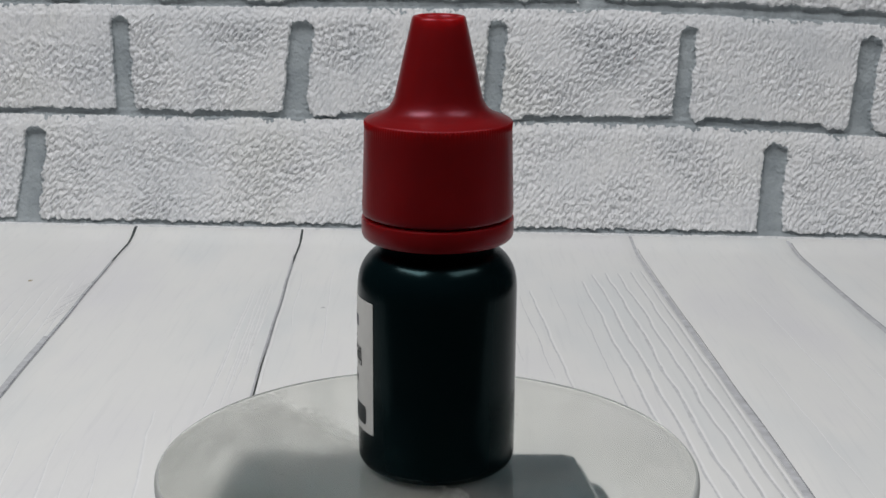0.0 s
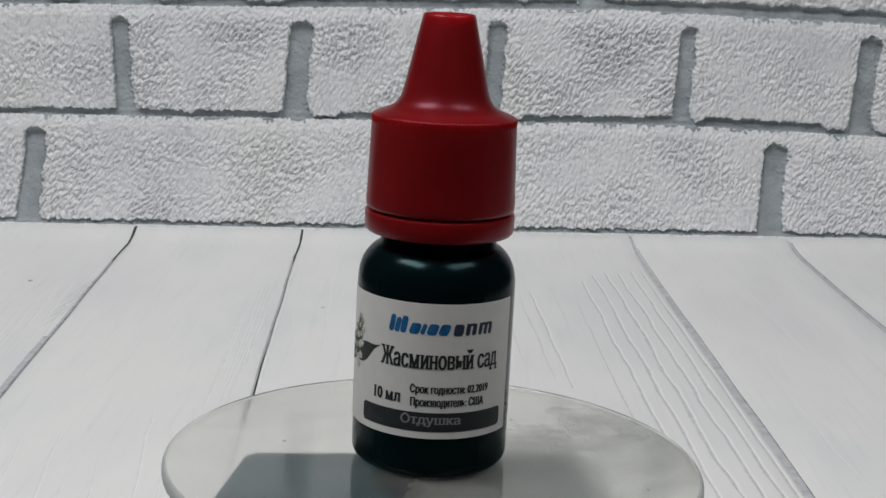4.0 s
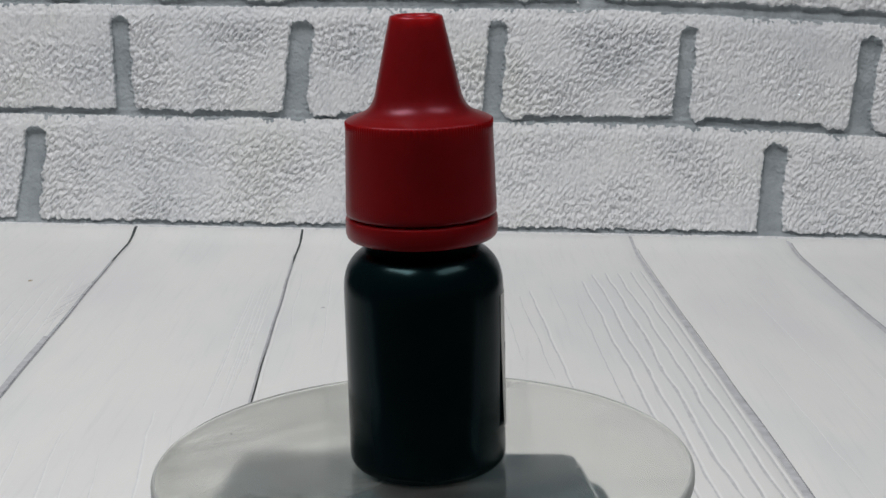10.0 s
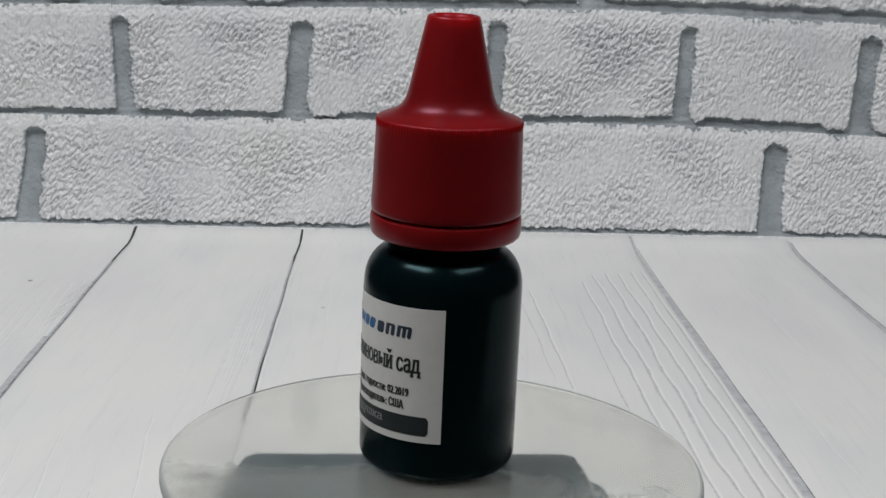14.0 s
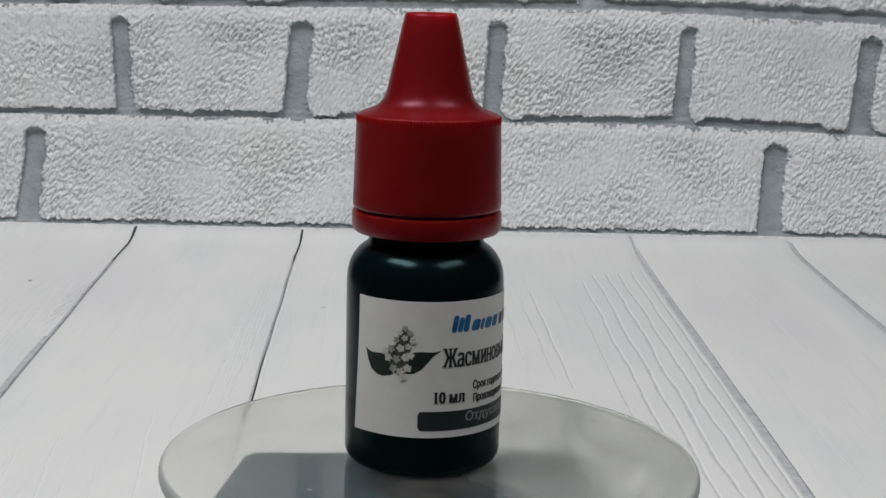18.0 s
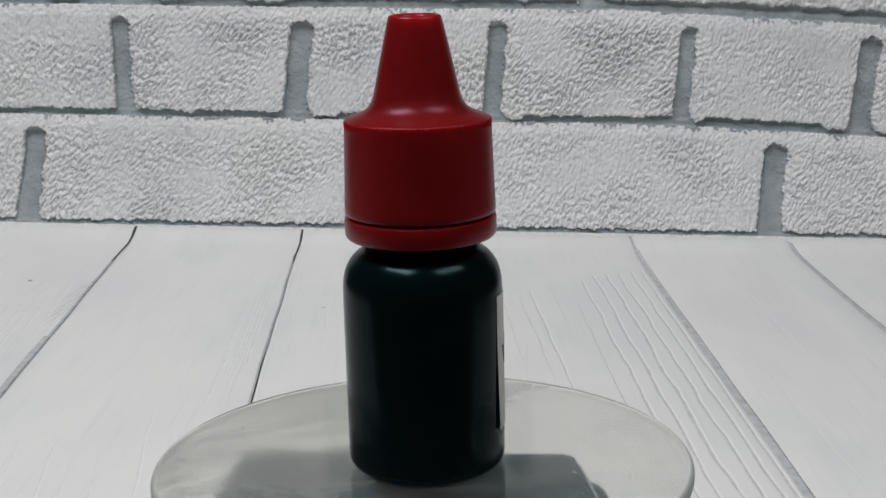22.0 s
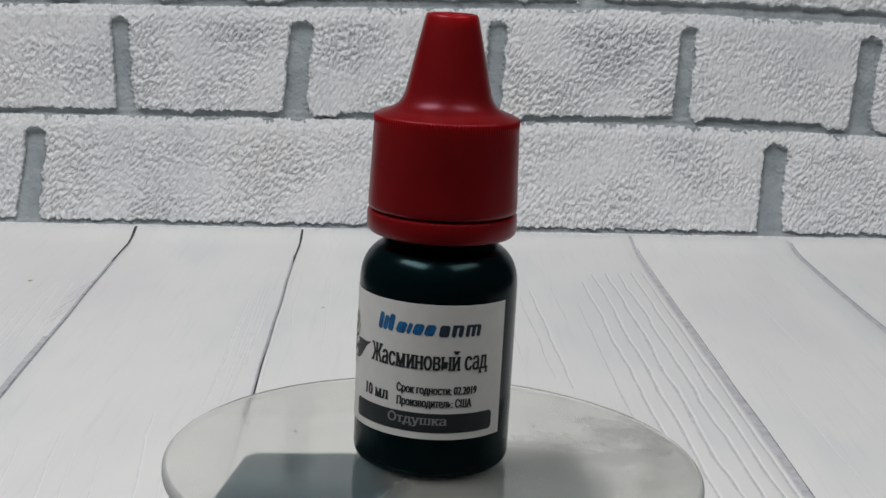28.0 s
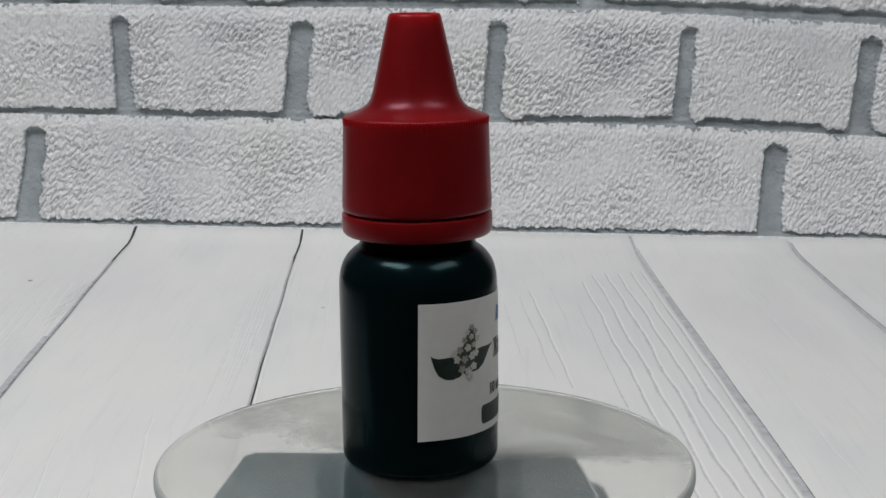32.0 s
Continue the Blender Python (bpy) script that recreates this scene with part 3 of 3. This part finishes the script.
def print_shape(points, lift=0.03):
    """A flat printed shape on the label; points: (angle, height), counter-clockwise."""
    bm = bmesh.new()
    mid = (sum(p[0] for p in points) / len(points), sum(p[1] for p in points) / len(points))
    hub = bm.verts.new(on_label(*mid, lift))
    ring = [bm.verts.new(on_label(a, z, lift)) for a, z in points]
    for i in range(len(ring)):
        bm.faces.new((hub, ring[i], ring[(i + 1) % len(ring)]))
    return bm


def leaf_shape(rows, lift=0.03):
    """A printed leaf from rows of (angle, lower edge, upper edge)."""
    bm = bmesh.new()
    prev = None
    for a, z0, z1 in rows:
        pair = [bm.verts.new(on_label(a, z0, lift)), bm.verts.new(on_label(a, z1, lift))]
        if prev:
            bm.faces.new((prev[0], pair[0], pair[1], prev[1]))
        prev = pair
    return bm


def print_strip(a0, a1, z0, z1, slant=0.0, n=8, round_end=0.0, lift=0.03):
    bm = bmesh.new()
    prev = None
    for i in range(n + 1):
        a = a0 + (a1 - a0) * i / n
        e = min(a - a0, a1 - a) * 0.2138
        cut = round_end - math.sqrt(max(0.0, round_end ** 2 - max(0.0, round_end - e) ** 2)) if round_end else 0.0
        pair = [bm.verts.new(on_label(a, z0 + cut, lift)), bm.verts.new(on_label(a + slant, z1 - cut, lift))]
        if prev:
            bm.faces.new((prev[0], pair[0], pair[1], prev[1]))
        prev = pair
    return bm


def written(body):
    """The outline faces of a few characters in the built-in font: points and faces."""
    curve = bpy.data.curves.new("lettering", "FONT")
    curve.body, curve.resolution_u = body, 4
    ob = new("lettering", curve)
    graph = bpy.context.evaluated_depsgraph_get()
    graph.update()
    flat = bpy.data.meshes.new_from_object(ob.evaluated_get(graph))
    bpy.data.objects.remove(ob)
    return [(v.co.x, v.co.y) for v in flat.vertices], [tuple(f.vertices) for f in flat.polygons]


def quads(*shapes):
    return [p for shape in shapes for p in shape], [tuple(range(4 * i, 4 * i + 4)) for i in range(len(shapes))]


def upright(x0, x1, y0, y1):
    return ((x0, y0), (x1, y0), (x1, y1), (x0, y1))


# two letters whose strokes cross, drawn stroke by stroke
OWN = {"\u043d": quads(upright(0.08, 0.165, 0, 0.54), upright(0.425, 0.51, 0, 0.54), upright(0.165, 0.425, 0.235, 0.315)),
       "\u043c": quads(upright(0.08, 0.16, 0, 0.54), upright(0.56, 0.64, 0, 0.54), ((0.16, 0.54), (0.16, 0.40), (0.33, 0.0), (0.36, 0.16)), ((0.56, 0.54), (0.36, 0.16), (0.39, 0.0), (0.56, 0.40)), ((0.33, 0.0), (0.39, 0.0), (0.36, 0.16), (0.345, 0.08)))}
GLYPHS, FEET = {}, {}


def feet(points, faces):
    """The short slabs that finish the straight strokes of a letter, as four-cornered shapes."""
    count = {}
    for f in faces:
        mid = sum(points[i][1] for i in f) / len(f)
        for i, j in zip(f, f[1:] + f[:1]):
            key = (min(i, j), max(i, j))
            count[key] = None if key in count else mid
    slabs = []
    for (i, j), mid in count.items():
        (xa, ya), (xb, yb) = points[i], points[j]
        if mid is not None and abs(ya - yb) < 0.005 and 0.04 < abs(xa - xb) < 0.16:
            x0, x1 = min(xa, xb) - 0.085, max(xa, xb) + 0.085
            slabs.append(upright(x0, x1, ya, ya + 0.055) if mid > ya else upright(x0, x1, ya - 0.055, ya))
    return slabs


def lettering(body, a0, a1, z0, z1, material, label_ob, bold=0.4, lift=0.05):
    """Words bent round the label, fitted between two angles and two heights."""
    mark = max(x for x, _ in written("|")[0])
    points, faces, slabs = [], [], []
    for i, ch in enumerate(body):
        if ch == " ":
            continue
        if ch not in GLYPHS:
            GLYPHS[ch] = OWN.get(ch) or written(ch)
            FEET[ch] = feet(*GLYPHS[ch])
        pen = max(x for x, _ in written(body[:i] + "|")[0]) - mark
        n = len(points)
        points += [(x + pen, y) for x, y in GLYPHS[ch][0]]
        faces += [tuple(n + k for k in f) for f in GLYPHS[ch][1]]
        slabs += [[(x + pen, y) for x, y in slab] for slab in FEET[ch]]
    xs, ys = [q[0] for q in points], [q[1] for q in points]
    bm = bmesh.new()
    left, low, wide, tall = min(xs), min(ys), max(xs) - min(xs), max(ys) - min(ys)

    def placed(x, y, shift, rise):
        a = a0 + bold + (a1 - a0 - 2 * bold) * (x - left) / wide + shift
        return bm.verts.new(on_label(a, z0 + (z1 - z0) * (y - low) / tall, lift + rise))
    for i, slab in enumerate(slabs):
        bm.faces.new([placed(x, y, 0.0, 0.014 + 0.003 * (i % 2)) for x, y in slab])
    for k, shift in enumerate((0.0, -bold, bold)):
        made = [placed(x, y, shift, 0.004 * k) for x, y in points]
        for f in faces:
            bm.faces.new([made[i] for i in f])
    return part("lettering", bm, material, label_ob)


def dropper_bottle():
    bottle = tagged(new("dropper_bottle"), "dark brown plastic dropper bottle, red cap, white paper label", "bottle")
    body = [(0, 0.6), (8.6, 0.5), (9.6, 0.0), *arc(10.15, 2.1, 2.1, -90, 0, 6), (BODY_R, 12), (BODY_R, 22), (BODY_R, 28.4),
            (12.22, 29.3), (12.12, 30.2), (11.92, 31.1), (11.6, 32.0), (11.15, 32.8), (10.6, 33.5), (9.95, 34.1), (9.35, 34.5), (9.0, 34.9), (8.85, 35.5), (8.85, 38.5), (0, 38.5)]
    part("body", lathe(body, 128), BROWN, bottle, "glossy dark brown plastic body")
    ring = [(9.5, 36.75), (10.7, 36.5), (11.1, 36.55), (11.4, 36.85), (11.56, 37.4), (11.56, 39.3), (11.5, 39.65), (11.2, 39.8), (9.5, 39.8)]
    part("tamper_ring", lathe(ring, 128), RED, bottle, "red plastic tamper ring")

    def ribs(a, r, z):
        if 41.3 < z < 54.4 and r > 10.5:
            return (0.004 + 0.08 * smooth((z - 53.2) / 0.5) + 0.012 * smooth((42.4 - z) / 0.6)) * math.cos(a * 140)
        return 0.0
    cap = [(0, 39.6), (9.3, 39.6), (9.4, 40.15), (11.1, 40.15), (11.40, 40.35), (11.45, 40.7), (11.45, 41.3), (11.44, 41.9), (11.41, 42.6), (11.36, 44), (11.24, 48), (11.12, 52), (11.08, 53.2), (11.06, 53.9), (11.04, 54.25), (10.96, 54.42), (10.7, 54.56),
           (10.1, 54.84), (9.0, 55.25), (8.1, 55.65), (7.4, 56.25), (6.9, 57.0), (6.55, 57.9), (6.25, 59.2), (5.75, 61.5), (5.2, 64.0), (4.6, 66.7), (4.12, 68.8), (3.98, 69.35), (3.8, 69.68), (3.45, 69.78), (3.1, 69.7), (2.8, 69.3), (2.6, 68.6), (2.2, 68.2), (0, 68.1)]
    part("screw_cap", lathe(cap, 700, ribs), RED, bottle, "red plastic cap with a conical tip", sharp=50)
    # little bridges between cap and ring
    for k in range(10):
        a = 36 * k + 11
        q = pose(0, 0, 0, 0, 0, a)
        bm = box(10.0, 10.75, -0.3, 0.3, 39.7, 40.3)
        bmesh.ops.transform(bm, matrix=q, verts=bm.verts)
        part("bridge", bm, RED, bottle)

    label = part("label", label_sheet(), PAPER, bottle, "white printed paper label, one corner peeling", sharp=60)
    # the shop's mark as plain slanted shapes
    for a0, a1, z0, z1 in ((118.6, 122.6, 23.05, 25.65), (123.0, 127.0, 23.05, 25.3), (127.5, 132.0, 23.05, 25.65), (134.0, 141.4, 23.05, 24.75), (142.2, 145.4, 23.05, 24.75), (146.6, 153.8, 23.05, 24.75), (154.8, 162.0, 23.05, 24.75)):
        part("mark", print_strip(a0, a1, z0, z1, 1.6, 6, 0.35), BLUE, label, "blue printed mark")
    for a0, a1 in ((165.3, 172.4), (174.0, 177.4), (178.9, 182.2), (184.0, 187.0), (188.3, 191.2), (192.4, 195.4)):
        part("mark", print_strip(a0, a1, 22.95, 24.75, 0.8, 6, 0.3), NAVY, label, "dark printed mark")
    for a0, a1, z in ((175.0, 182.0, 24.4), (185.0, 195.4, 24.4)):
        part("mark", print_strip(a0, a1, z, z + 0.4, 0.0, 4), NAVY, label)
    lettering("\u0416\u0430\u0441\u043c\u0438\u043d\u043e\u0432\u044b\u0439 \u0441\u0430\u0434", 113.0, 203.0, 17.15, 20.8, INK, label, 0.42)
    lettering("\u0421\u0440\u043e\u043a \u0433\u043e\u0434\u043d\u043e\u0441\u0442\u0438: 02.2019", 136.6, 195.2, 13.65, 15.3, INK, label, 0.3)
    lettering("\u041f\u0440\u043e\u0438\u0437\u0432\u043e\u0434\u0438\u0442\u0435\u043b\u044c: \u0421\u0428\u0410", 137.2, 191.6, 11.6, 13.3, INK, label, 0.3)
    lettering("10 \u043c\u043b", 107.5, 129.8, 12.2, 14.0, INK, label, 0.45)
    part("band", print_strip(95.8, 210.0, 7.95, 10.95, 0.0, 80, 0.55), INK, label, "black printed band with rounded ends")
    lettering("\u041e\u0442\u0434\u0443\u0448\u043a\u0430", 130.7, 173.5, 8.75, 10.6, PALE, label, 0.25, 0.08)
    part("leaf", leaf_shape([(54.6, 19.85, 19.9), (57.0, 18.1, 19.6), (60.0, 16.8, 19.4), (65.0, 16.15, 19.45), (70.0, 16.0, 19.5), (76.0, 16.3, 19.4), (81.0, 17.2, 18.9)]), LEAF, label, "dark green printed leaf")
    part("leaf", leaf_shape([(83.0, 17.0, 19.3), (88.0, 16.7, 19.8), (93.0, 16.85, 20.1), (98.0, 17.5, 20.2), (102.0, 18.5, 20.15), (106.0, 19.55, 20.15), (111.4, 20.3, 20.35)]), LEAF, label, "dark green printed leaf")
    rng = random.Random(3)
    spray = [(83, 17.0), (78, 17.4), (88, 17.6), (74, 19.0), (80, 18.9), (86.5, 19.2), (90, 19.6), (76, 20.4), (83, 20.6), (88.5, 20.9), (80, 21.8), (86, 22.2), (82.5, 23.0), (86.3, 23.7), (84.4, 16.2), (71.5, 20.0), (89.5, 23.0), (91.5, 21.8)]
    stalk = [(73, 18.8), (77, 17.0), (83, 16.2), (88, 17.4), (90, 19.4), (90, 21.6), (89, 23.4), (85, 24.0), (83, 23.0), (79, 21.0), (74, 20.2)]
    part("blossom_shade", print_shape(stalk, 0.05), SHADE, label, "grey-green printed stalk")
    for k, (a, z) in enumerate(spray):
        size = 0.68 if z < 20.8 else 0.52
        pts = []
        for i in range(20):
            b = 2 * math.pi * i / 20
            rr = size * (0.62 + 0.38 * abs(math.cos(2.5 * b + k))) * rng.uniform(0.9, 1.08)
            pts.append((a + rr * math.cos(b) / 0.2138, z + rr * math.sin(b)))
        part("blossom", print_shape(pts, 0.07 + 0.003 * k), DULL_PETAL if k % 3 == 1 else PETAL, label, "cream printed blossom")
    return bottle


room()
ground()
table_set, spinning_disc = turntable()
the_bottle = dropper_bottle()
brick_wall()


def motions():
    """Disc and bottle turn together, once in a little over twelve seconds."""
    times = [0.5 * i for i in range(65)]
    walk(spinning_disc, [(t, disc_pose(t)) for t in times])
    walk(the_bottle, [(t, bottle_pose(t)) for t in times])


motions()
